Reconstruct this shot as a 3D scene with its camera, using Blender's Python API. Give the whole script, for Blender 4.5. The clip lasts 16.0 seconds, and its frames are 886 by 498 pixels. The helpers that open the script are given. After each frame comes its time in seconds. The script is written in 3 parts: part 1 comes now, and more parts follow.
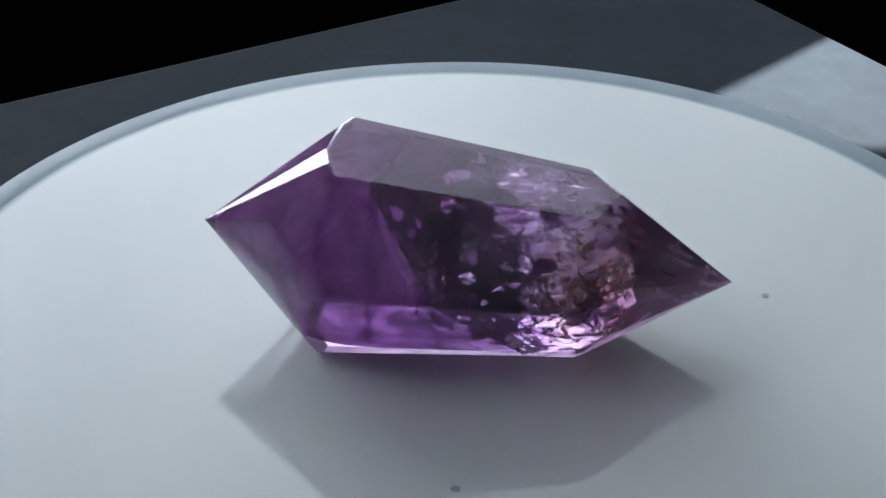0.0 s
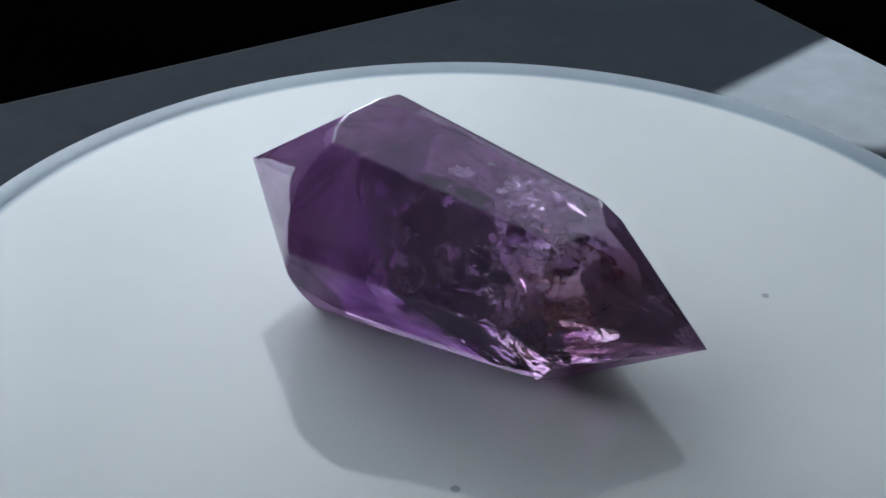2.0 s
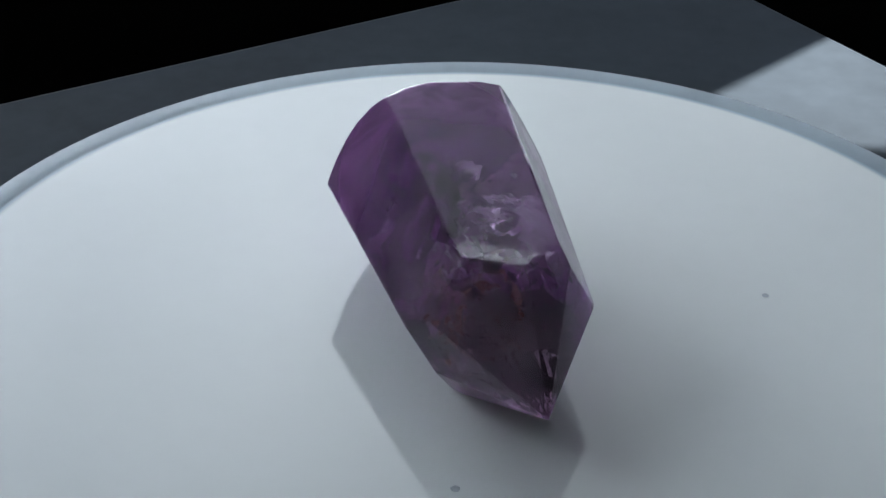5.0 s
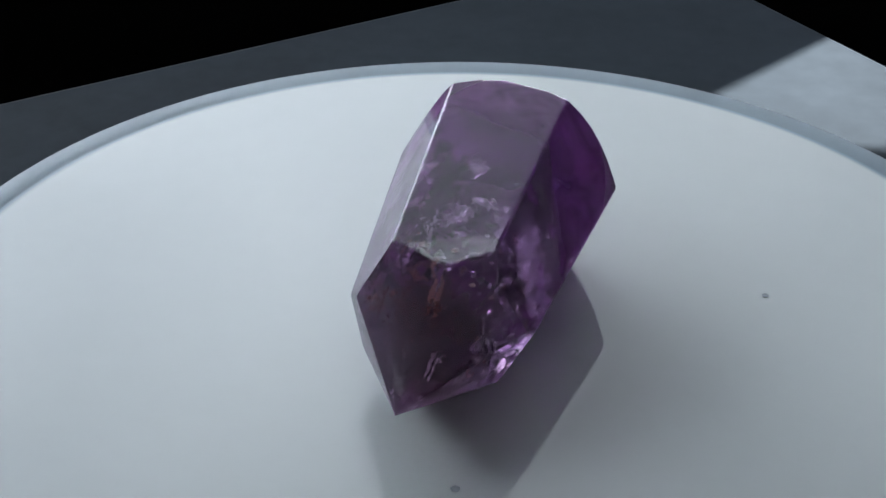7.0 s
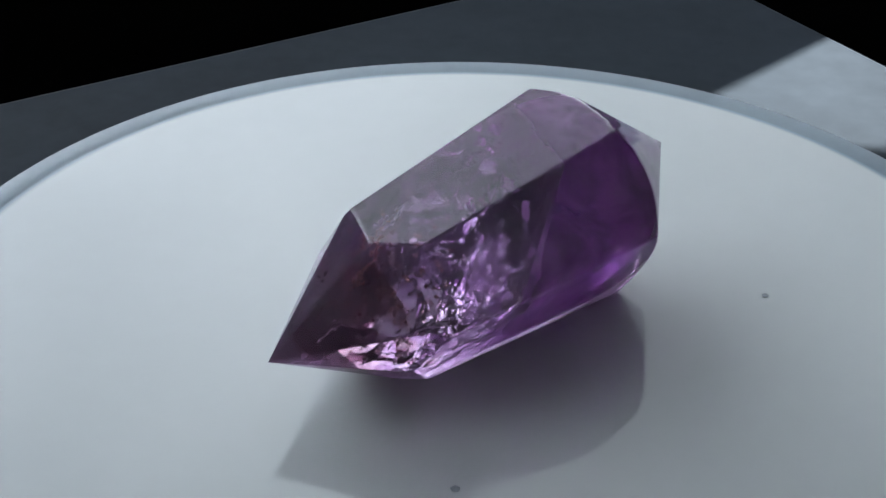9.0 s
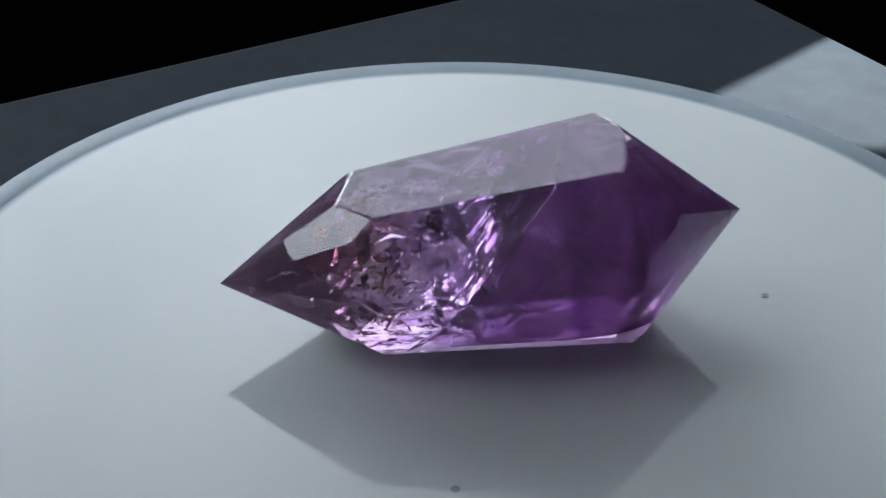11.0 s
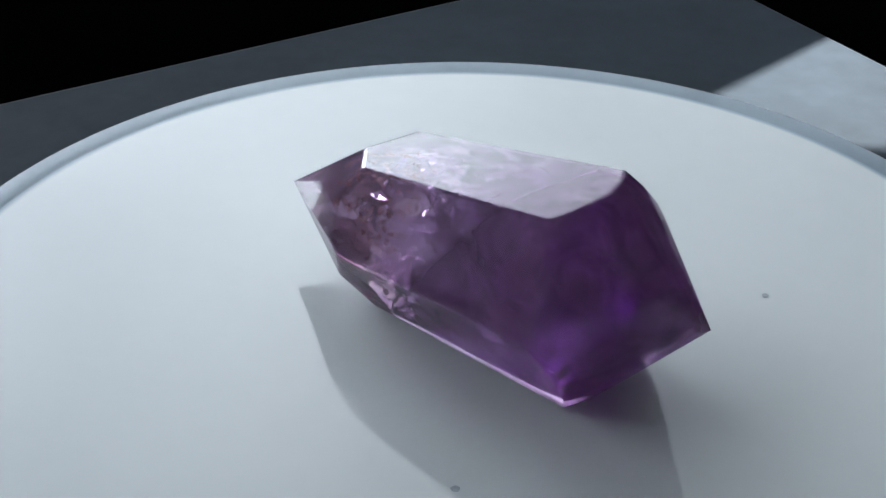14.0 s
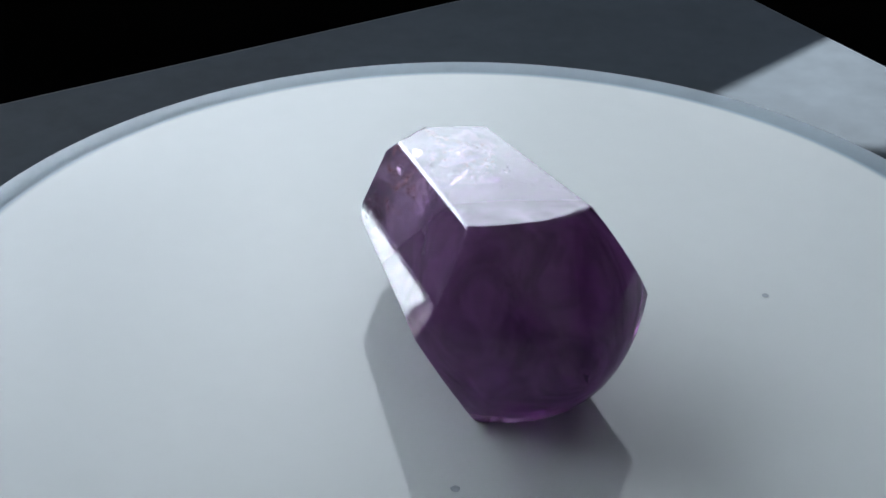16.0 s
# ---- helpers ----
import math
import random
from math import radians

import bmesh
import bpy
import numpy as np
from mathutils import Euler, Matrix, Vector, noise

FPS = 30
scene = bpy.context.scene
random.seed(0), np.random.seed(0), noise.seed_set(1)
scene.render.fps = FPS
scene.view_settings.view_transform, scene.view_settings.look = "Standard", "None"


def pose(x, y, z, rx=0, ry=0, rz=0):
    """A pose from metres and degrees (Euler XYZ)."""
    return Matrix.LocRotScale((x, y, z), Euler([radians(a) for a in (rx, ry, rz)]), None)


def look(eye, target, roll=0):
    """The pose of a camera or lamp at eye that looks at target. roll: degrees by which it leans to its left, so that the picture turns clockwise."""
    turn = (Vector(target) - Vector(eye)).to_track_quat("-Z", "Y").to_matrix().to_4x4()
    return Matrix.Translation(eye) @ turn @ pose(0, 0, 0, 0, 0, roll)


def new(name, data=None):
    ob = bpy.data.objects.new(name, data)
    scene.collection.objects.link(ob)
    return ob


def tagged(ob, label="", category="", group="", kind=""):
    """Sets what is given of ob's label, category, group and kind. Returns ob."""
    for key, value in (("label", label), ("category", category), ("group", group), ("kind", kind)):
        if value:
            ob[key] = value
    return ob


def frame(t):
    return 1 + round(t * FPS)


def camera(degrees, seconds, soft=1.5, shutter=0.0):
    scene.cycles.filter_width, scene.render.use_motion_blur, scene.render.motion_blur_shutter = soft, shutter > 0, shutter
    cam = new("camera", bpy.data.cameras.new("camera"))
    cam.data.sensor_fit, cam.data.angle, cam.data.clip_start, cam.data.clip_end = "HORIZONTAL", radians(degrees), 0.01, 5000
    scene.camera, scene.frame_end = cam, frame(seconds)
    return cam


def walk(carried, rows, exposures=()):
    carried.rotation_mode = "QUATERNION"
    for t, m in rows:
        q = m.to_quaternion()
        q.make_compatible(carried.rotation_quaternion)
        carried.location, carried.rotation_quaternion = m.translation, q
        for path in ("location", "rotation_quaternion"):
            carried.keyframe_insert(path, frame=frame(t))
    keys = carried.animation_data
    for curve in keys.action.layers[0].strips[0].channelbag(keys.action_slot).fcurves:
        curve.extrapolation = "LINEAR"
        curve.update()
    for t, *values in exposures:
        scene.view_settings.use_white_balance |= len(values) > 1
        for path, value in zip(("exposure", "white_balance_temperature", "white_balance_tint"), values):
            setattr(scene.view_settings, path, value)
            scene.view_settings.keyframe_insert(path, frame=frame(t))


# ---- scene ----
cam = camera(26.88, 16.0, soft=1.6)
EYE = (0.0, -0.23611, 0.16374)
AIM = Vector(EYE) + Vector((math.sin(radians(-1.223)) * math.cos(radians(32.468)),
                            math.cos(radians(-1.223)) * math.cos(radians(32.468)),
                            -math.sin(radians(32.468))))
walk(cam, [(0.0, look(EYE, AIM, 0.907)), (16.0, look(EYE, AIM, 0.907))],
     exposures=[(0.0, 2.97), (1.5, 2.95), (3.0, 2.90), (6.5, 2.86), (9.0, 2.84), (11.3, 2.80), (12.5, 3.08),
                (14.5, 3.03), (16.0, 2.97)])

# ---- sky and sun ----
SUN_AZ, SUN_EL = 45.8, 68.0          # from +x towards +y, and above the horizon
world = bpy.data.worlds.new("world")
scene.world = world
world.use_nodes = True
wn, wl = world.node_tree.nodes, world.node_tree.links
wn.clear()
w_out = wn.new("ShaderNodeOutputWorld")
w_bg = wn.new("ShaderNodeBackground")
w_sky = wn.new("ShaderNodeTexSky")
w_sky.sky_type, w_sky.sun_disc = "NISHITA", False
w_sky.sun_elevation, w_sky.sun_rotation = radians(SUN_EL), radians(90 - SUN_AZ)
w_co = wn.new("ShaderNodeTexCoord")
w_noise = wn.new("ShaderNodeTexNoise")
w_noise.inputs["Scale"].default_value, w_noise.inputs["Detail"].default_value = 2.6, 5
w_map = wn.new("ShaderNodeMapping")
w_map.inputs["Location"].default_value = (3.7, 1.2, 0.4)
w_ramp = wn.new("ShaderNodeMapRange")
for key, value in (("From Min", 0.42), ("From Max", 0.62), ("To Min", 0.50), ("To Max", 1.0)):
    w_ramp.inputs[key].default_value = value
w_mix = wn.new("ShaderNodeMix")
w_mix.data_type = "RGBA"
w_mix.inputs["B"].default_value = (31.0, 34.5, 38.0, 1)
wl.new(w_co.outputs["Generated"], w_map.inputs["Vector"])
wl.new(w_map.outputs["Vector"], w_noise.inputs["Vector"])
wl.new(w_noise.outputs["Fac"], w_ramp.inputs["Value"])
wl.new(w_ramp.outputs["Result"], w_mix.inputs["Factor"])
wl.new(w_sky.outputs["Color"], w_mix.inputs["A"])
w_sep, w_low, w_gain = wn.new("ShaderNodeSeparateXYZ"), wn.new("ShaderNodeMapRange"), wn.new("ShaderNodeMix")
for key, value in (("From Min", 0.17), ("From Max", 0.36), ("To Min", 2.0), ("To Max", 0.60)):
    w_low.inputs[key].default_value = value
w_low.interpolation_type = "SMOOTHSTEP"
w_gain.data_type, w_gain.blend_type = "RGBA", "MULTIPLY"
w_gain.inputs["Factor"].default_value = 1.0
wl.new(w_co.outputs["Generated"], w_sep.inputs[0])
wl.new(w_sep.outputs["Z"], w_low.inputs["Value"])
wl.new(w_mix.outputs["Result"], w_gain.inputs["A"])
w_high, w_both = wn.new("ShaderNodeMapRange"), wn.new("ShaderNodeMath")
for key, value in (("From Min", 0.55), ("From Max", 0.82), ("To Min", 1.0), ("To Max", 0.35)):
    w_high.inputs[key].default_value = value
w_both.operation = "MULTIPLY"
wl.new(w_sep.outputs["Z"], w_high.inputs["Value"])
wl.new(w_low.outputs["Result"], w_both.inputs[0])
wl.new(w_high.outputs["Result"], w_both.inputs[1])
wl.new(w_both.outputs[0], w_gain.inputs["B"])
w_side, w_west = wn.new("ShaderNodeMapRange"), wn.new("ShaderNodeMix")
for key, value in (("From Min", -0.62), ("From Max", 0.05), ("To Min", 1.05), ("To Max", 0.20)):
    w_side.inputs[key].default_value = value
w_west.data_type, w_west.blend_type = "RGBA", "MULTIPLY"
w_west.inputs["Factor"].default_value = 1.0
wl.new(w_sep.outputs["X"], w_side.inputs["Value"])
wl.new(w_gain.outputs["Result"], w_west.inputs["A"])
wl.new(w_side.outputs["Result"], w_west.inputs["B"])
wl.new(w_west.outputs["Result"], w_bg.inputs["Color"])
w_bg.inputs["Strength"].default_value = 0.05
wl.new(w_bg.outputs["Background"], w_out.inputs["Surface"])

sun_data = bpy.data.lights.new("sun", "SUN")
sun_data.energy, sun_data.angle, sun_data.color = 5.0, radians(0.35), (1.0, 0.94, 0.86)
sun = new("sun", sun_data)
toward_sun = Vector((math.cos(radians(SUN_AZ)) * math.cos(radians(SUN_EL)),
                     math.sin(radians(SUN_AZ)) * math.cos(radians(SUN_EL)), math.sin(radians(SUN_EL))))
sun.matrix_world = look(toward_sun * 6, (0, 0, 0))


# ---- materials ----
def material(name, colour=(0.5, 0.5, 0.5), rough=0.5, vary=0.0, scale=20.0, bump=0.0, bump_scale=200.0,
             metal=0.0, spec=0.5, space="Object"):
    """A principled surface with two scales of variation and a fine relief."""
    mat = bpy.data.materials.new(name)
    mat.use_nodes = True
    nodes, links = mat.node_tree.nodes, mat.node_tree.links
    b = nodes["Principled BSDF"]
    b.inputs["Base Color"].default_value = (*colour, 1)
    b.inputs["Roughness"].default_value = rough
    b.inputs["Metallic"].default_value = metal
    b.inputs["Specular IOR Level"].default_value = spec
    co = nodes.new("ShaderNodeTexCoord")
    if vary:
        n1, n2 = nodes.new("ShaderNodeTexNoise"), nodes.new("ShaderNodeTexNoise")
        n1.inputs["Scale"].default_value, n1.inputs["Detail"].default_value = scale, 4
        n2.inputs["Scale"].default_value, n2.inputs["Detail"].default_value = scale * 14, 3
        add = nodes.new("ShaderNodeMath")
        add.operation = "MULTIPLY_ADD"
        add.inputs[1].default_value = 0.4
        ramp = nodes.new("ShaderNodeMapRange")
        ramp.inputs["From Min"].default_value, ramp.inputs["From Max"].default_value = 0.4, 1.0
        ramp.inputs["To Min"].default_value, ramp.inputs["To Max"].default_value = 1 - vary, 1 + vary
        mul = nodes.new("ShaderNodeMix")
        mul.data_type, mul.blend_type = "RGBA", "MULTIPLY"
        mul.inputs["Factor"].default_value = 1
        mul.inputs["A"].default_value = (*colour, 1)
        links.new(co.outputs[space], n1.inputs["Vector"])
        links.new(co.outputs[space], n2.inputs["Vector"])
        links.new(n2.outputs["Fac"], add.inputs[0])
        links.new(n1.outputs["Fac"], add.inputs[2])
        links.new(add.outputs[0], ramp.inputs["Value"])
        links.new(ramp.outputs["Result"], mul.inputs["B"])
        links.new(mul.outputs["Result"], b.inputs["Base Color"])
    if bump:
        nb, bp = nodes.new("ShaderNodeTexNoise"), nodes.new("ShaderNodeBump")
        nb.inputs["Scale"].default_value, nb.inputs["Detail"].default_value = bump_scale, 4
        bp.inputs["Strength"].default_value, bp.inputs["Distance"].default_value = bump, 0.001
        links.new(co.outputs[space], nb.inputs["Vector"])
        links.new(nb.outputs["Fac"], bp.inputs["Height"])
        links.new(bp.outputs["Normal"], b.inputs["Normal"])
    return mat


M_WALL = material("wall_paint", (0.30, 0.30, 0.31), 0.85, 0.12, 3, 0.2, 60)
M_PALE = material("pale_paint", (0.36, 0.36, 0.36), 0.8, 0.06, 3, 0.15, 60)
M_CEIL = material("ceiling_paint", (0.40, 0.40, 0.40), 0.9, 0.08, 3, 0.2, 60)
M_FLOOR = material("dark_floor", (0.002, 0.002, 0.0023), 1.0, 0.3, 8, 0.2, 120, spec=0.0)
M_BLACK = material("black_paint", (0.004, 0.004, 0.0045), 0.95, 0.2, 6, 0.1, 90, spec=0.0)
M_FRAME = material("window_paint", (0.6, 0.6, 0.6), 0.5, 0.08, 10, 0.1, 90)
M_TABLE = material("table_laminate", (0.019, 0.0255, 0.0335), 0.6, 0.3, 16, 0.0, 300, spec=0.03)
M_EDGE = material("table_edge", (0.05, 0.05, 0.055), 0.6, 0.2, 30, 0.2, 200)
M_PLATE = material("white_glass", (0.53, 0.553, 0.548), 0.05, 0.03, 14, 0.003, 60, spec=0.62)
M_RIM = material("rim_glass", (0.24, 0.30, 0.35), 0.35, 0.1, 30, 0.02, 60, spec=0.15)


def see_through(mat, share, tint):
    """Lets a share of the light pass straight through a thin glassy edge."""
    nodes, links = mat.node_tree.nodes, mat.node_tree.links
    clear, mix = nodes.new("ShaderNodeBsdfTransparent"), nodes.new("ShaderNodeMixShader")
    clear.inputs["Color"].default_value = (*tint, 1)
    mix.inputs["Fac"].default_value = share
    links.new(nodes["Principled BSDF"].outputs["BSDF"], mix.inputs[1])
    links.new(clear.outputs[0], mix.inputs[2])
    links.new(mix.outputs[0], nodes["Material Output"].inputs["Surface"])


def soft_edge(mat, inner, outer, colour):
    """Fades the white to a blue-grey towards the edge of the disc."""
    nodes, links = mat.node_tree.nodes, mat.node_tree.links
    b = nodes["Principled BSDF"]
    old = b.inputs["Base Color"].links[0].from_socket
    co, flat, ln = nodes.new("ShaderNodeTexCoord"), nodes.new("ShaderNodeVectorMath"), nodes.new("ShaderNodeVectorMath")
    flat.operation, flat.inputs[1].default_value, ln.operation = "MULTIPLY", (1, 1, 0), "LENGTH"
    rng, mix = nodes.new("ShaderNodeMapRange"), nodes.new("ShaderNodeMix")
    rng.interpolation_type = "SMOOTHSTEP"
    rng.inputs["From Min"].default_value, rng.inputs["From Max"].default_value = inner, outer
    mix.data_type = "RGBA"
    mix.inputs["B"].default_value = (*colour, 1)
    links.new(co.outputs["Object"], flat.inputs[0])
    links.new(flat.outputs[0], ln.inputs[0])
    links.new(ln.outputs["Value"], rng.inputs["Value"])
    links.new(rng.outputs["Result"], mix.inputs["Factor"])
    links.new(old, mix.inputs["A"])
    links.new(mix.outputs["Result"], b.inputs["Base Color"])


soft_edge(M_PLATE, 0.0863, 0.0879, (0.20, 0.26, 0.31))
see_through(M_RIM, 0.4, (0.86, 0.92, 0.96))
M_BASE = material("turntable_plastic", (0.03, 0.03, 0.03), 0.45, 0.2, 30, 0.1, 200)
M_DUST = material("dust", (0.30, 0.32, 0.34), 1.0, 0.2, 900, spec=0.0)


def amethyst_material():
    mat = bpy.data.materials.new("amethyst")
    mat.use_nodes = True
    nodes, links = mat.node_tree.nodes, mat.node_tree.links
    b = nodes["Principled BSDF"]
    b.inputs["Transmission Weight"].default_value = 1.0
    b.inputs["IOR"].default_value = 1.545
    b.inputs["Roughness"].default_value = 0.06
    co, sep = nodes.new("ShaderNodeTexCoord"), nodes.new("ShaderNodeSeparateXYZ")
    n = nodes.new("ShaderNodeTexNoise")
    n.inputs["Scale"].default_value, n.inputs["Detail"].default_value, n.inputs["Distortion"].default_value = 70, 5, 0.8
    add = nodes.new("ShaderNodeMath")
    add.operation, add.inputs[1].default_value = "MULTIPLY_ADD", 0.035
    ramp = nodes.new("ShaderNodeValToRGB")
    links.new(co.outputs["Object"], sep.inputs[0])
    links.new(co.outputs["Object"], n.inputs["Vector"])
    links.new(n.outputs["Fac"], add.inputs[0])
    links.new(sep.outputs["X"], add.inputs[2])
    rng = nodes.new("ShaderNodeMapRange")
    rng.inputs["From Min"].default_value, rng.inputs["From Max"].default_value = -0.03, 0.055
    links.new(add.outputs[0], rng.inputs["Value"])
    links.new(rng.outputs["Result"], ramp.inputs["Fac"])
    stops = ((0.0, (0.53, 0.33, 0.55)), (0.35, (0.56, 0.37, 0.59)), (0.55, (0.58, 0.47, 0.64)),
             (0.8, (0.50, 0.37, 0.50)), (1.0, (0.32, 0.19, 0.30)))
    el = ramp.color_ramp.elements
    while len(el) < len(stops):
        el.new(0.5)
    for e, (at, col) in zip(el, stops):
        e.position, e.color = at, (*col, 1)
    links.new(ramp.outputs["Color"], b.inputs["Base Color"])
    rough = nodes.new("ShaderNodeMapRange")
    for key, value in (("From Min", 0.05), ("From Max", 0.3), ("To Min", 0.02), ("To Max", 0.006)):
        rough.inputs[key].default_value = value
    links.new(rng.outputs["Result"], rough.inputs["Value"])
    links.new(rough.outputs["Result"], b.inputs["Roughness"])
    # the milky haze just under the polished skin
    haze, mix = nodes.new("ShaderNodeBsdfDiffuse"), nodes.new("ShaderNodeMixShader")
    hn, hr, hc = nodes.new("ShaderNodeTexNoise"), nodes.new("ShaderNodeMapRange"), nodes.new("ShaderNodeMix")
    hn.inputs["Scale"].default_value, hn.inputs["Detail"].default_value, hn.inputs["Distortion"].default_value = 110, 6, 0.6
    for key, value in (("From Min", 0.3), ("From Max", 0.7), ("To Min", 0.06), ("To Max", 0.30)):
        hr.inputs[key].default_value = value
    hc.data_type = "RGBA"
    hc.inputs["A"].default_value, hc.inputs["B"].default_value = (0.32, 0.17, 0.36, 1), (0.34, 0.25, 0.36, 1)
    links.new(co.outputs["Object"], hn.inputs["Vector"])
    links.new(hn.outputs["Fac"], hr.inputs["Value"])
    links.new(rng.outputs["Result"], hc.inputs["Factor"])
    links.new(hc.outputs["Result"], haze.inputs["Color"])
    thick, hz = nodes.new("ShaderNodeMapRange"), nodes.new("ShaderNodeMath")
    for key, value in (("From Min", 0.25), ("From Max", 0.62), ("To Min", 0.10), ("To Max", 0.0)):
        thick.inputs[key].default_value = value
    links.new(rng.outputs["Result"], thick.inputs["Value"])
    links.new(thick.outputs["Result"], hz.inputs[0])
    links.new(hr.outputs["Result"], hz.inputs[1])
    links.new(hz.outputs[0], mix.inputs["Fac"])
    links.new(b.outputs["BSDF"], mix.inputs[1])
    links.new(haze.outputs["BSDF"], mix.inputs[2])
    # some light goes straight through, tinted
    straight, through_mix = nodes.new("ShaderNodeBsdfTransparent"), nodes.new("ShaderNodeMixShader")
    straight.inputs["Color"].default_value = (0.80, 0.60, 0.82, 1)
    through_mix.inputs["Fac"].default_value = 0.08
    links.new(mix.outputs["Shader"], through_mix.inputs[1])
    links.new(straight.outputs[0], through_mix.inputs[2])
    links.new(through_mix.outputs["Shader"], nodes["Material Output"].inputs["Surface"])
    nb, bp = nodes.new("ShaderNodeTexNoise"), nodes.new("ShaderNodeBump")
    nb.inputs["Scale"].default_value, nb.inputs["Detail"].default_value = 90, 3
    bp.inputs["Strength"].default_value, bp.inputs["Distance"].default_value = 0.02, 0.001
    links.new(co.outputs["Object"], nb.inputs["Vector"])
    links.new(nb.outputs["Fac"], bp.inputs["Height"])
    links.new(bp.outputs["Normal"], b.inputs["Normal"])
    return mat


M_AMETHYST = amethyst_material()


# ---- mesh helpers ----
def part(name, bm, mat, parent=None, label=""):
    me = bpy.data.meshes.new(name)
    bm.to_mesh(me)
    bm.free()
    me.materials.append(mat)
    ob = new(name, me)
    ob.parent = parent
    if label:
        ob["label"] = label
    return ob


def box(bm, lo, hi, bevel=0.0):
    res = bmesh.ops.create_cube(bm, size=1.0)
    for v in res["verts"]:
        v.co = Vector([lo[i] + (v.co[i] + 0.5) * (hi[i] - lo[i]) for i in range(3)])
    if bevel:
        edges = list({e for v in res["verts"] for e in v.link_edges})
        bmesh.ops.bevel(bm, geom=edges, offset=bevel, segments=2, profile=0.5, affect="EDGES")
    return bm


def boxes(*pairs, bevel=0.0):
    bm = bmesh.new()
    for lo, hi in pairs:
        box(bm, lo, hi, bevel)
    return bm


def lathe(profile, n=160):
    """A turned body from (radius, height) pairs, closed on the axis where the radius is 0."""
    bm = bmesh.new()
    rings = []
    for r, z in profile:
        if r == 0:
            rings.append([bm.verts.new((0, 0, z))])
        else:
            rings.append([bm.verts.new((r * math.cos(2 * math.pi * k / n), r * math.sin(2 * math.pi * k / n), z))
                          for k in range(n)])
    for a, b in zip(rings, rings[1:]):
        for k in range(n):
            j = (k + 1) % n
            if len(a) == 1:
                bm.faces.new((a[0], b[k], b[j]))
            elif len(b) == 1:
                bm.faces.new((a[k], b[0], a[j]))
            else:
                bm.faces.new((a[k], b[k], b[j], a[j]))
    bmesh.ops.recalc_face_normals(bm, faces=bm.faces)
    for f in bm.faces:
        f.smooth = True
    for e in bm.edges:
        if len(e.link_faces) == 2 and e.calc_face_angle() > radians(32):
            e.smooth = False
    return bm


# ---- the added room, mostly unseen ----
# Ceiling and walls are unseen, added to fill and block the light.
X0, X1, Y0, Y1, Z0, Z1 = -0.6, 1.5, -1.5, 0.30, -0.77, 1.5
T = 0.03
# A near-black floor, added as the dark backdrop beyond the table.
part("floor", boxes(((X0 - T, Y0 - T, Z0 - 0.1), (X1 + T, Y1 + T, Z0))), M_FLOOR)
tagged(bpy.data.objects["floor"], "near-black floor added as the dark backdrop below the table", "floor", kind="structure")
tagged(part("ceiling", boxes(((X0 - T, Y0 - T, Z1), (X1 + T, Y1 + T, Z1 + 0.1))), M_CEIL),
       "unseen light grey ceiling added to throw back fill light", "ceiling", kind="structure")
WC = (-0.17, 0.28, 0.36, 0.78)       # the added side window: y from, y to, z from, z to
tagged(part("wall_west", boxes(
    ((X0 - T, Y0, Z0), (X0, Y1, WC[2])), ((X0 - T, Y0, WC[3]), (X0, Y1, Z1)),
    ((X0 - T, Y0, WC[2]), (X0, WC[0], WC[3])), ((X0 - T, WC[1], WC[2]), (X0, Y1, WC[3]))), M_PALE),
    "unseen grey side wall added as a reflector, with a high window", "wall", kind="structure")
# An unseen window, added to light things from the left.
tagged(part("added_window", boxes(
    ((X0 - 0.024, WC[0], WC[2]), (X0 - 0.012, WC[0] + 0.003, WC[3])), ((X0 - 0.024, WC[1] - 0.003, WC[2]), (X0 - 0.012, WC[1], WC[3])),
    ((X0 - 0.024, WC[0] + 0.003, WC[3] - 0.008), (X0 - 0.012, WC[1] - 0.003, WC[3]))), M_FRAME),
    "slim unseen white window frame added round an opening to the cloudy sky", "window", kind="structure")
tagged(part("wall_east", boxes(((X1, Y0, Z0), (X1 + T, Y1, Z1))), M_WALL),
       "unseen grey wall added to close the room", "wall", kind="structure")
tagged(part("wall_south", boxes(((X0 - T, Y0 - T, Z0), (X1 + T, Y0, Z1))), M_WALL),
       "unseen grey wall added to close the room", "wall", kind="structure")
# an unseen wall added to block the sun: a wide window and a narrow high one
WA = (-0.38, 0.20, 0.012, 0.45)        # x from, x to, z from, z to
# Added opening: its sun patch stands in for sky mirrored in the table.
WB = (0.2285, 0.32, 0.45, 0.79)
tagged(part("wall_north", boxes(
    ((X0 - T, Y1, Z0), (X1 + T, Y1 + T, WA[2])),
    ((X0 - T, Y1, WA[2]), (WA[0], Y1 + T, Z1)),
    ((WA[0], Y1, WA[3]), (WA[1], Y1 + T, Z1)),
    ((WA[1], Y1, WA[2]), (WB[0], Y1 + T, Z1)),
    ((WB[0], Y1, WA[2]), (WB[1], Y1 + T, WB[2])),
    ((WB[0], Y1, WB[3]), (WB[1], Y1 + T, Z1)),
    ((WB[1], Y1, WA[2]), (X1 + T, Y1 + T, Z1))), M_BLACK),
    "unseen black wall added to block the sun, with two openings", "wall", kind="structure")
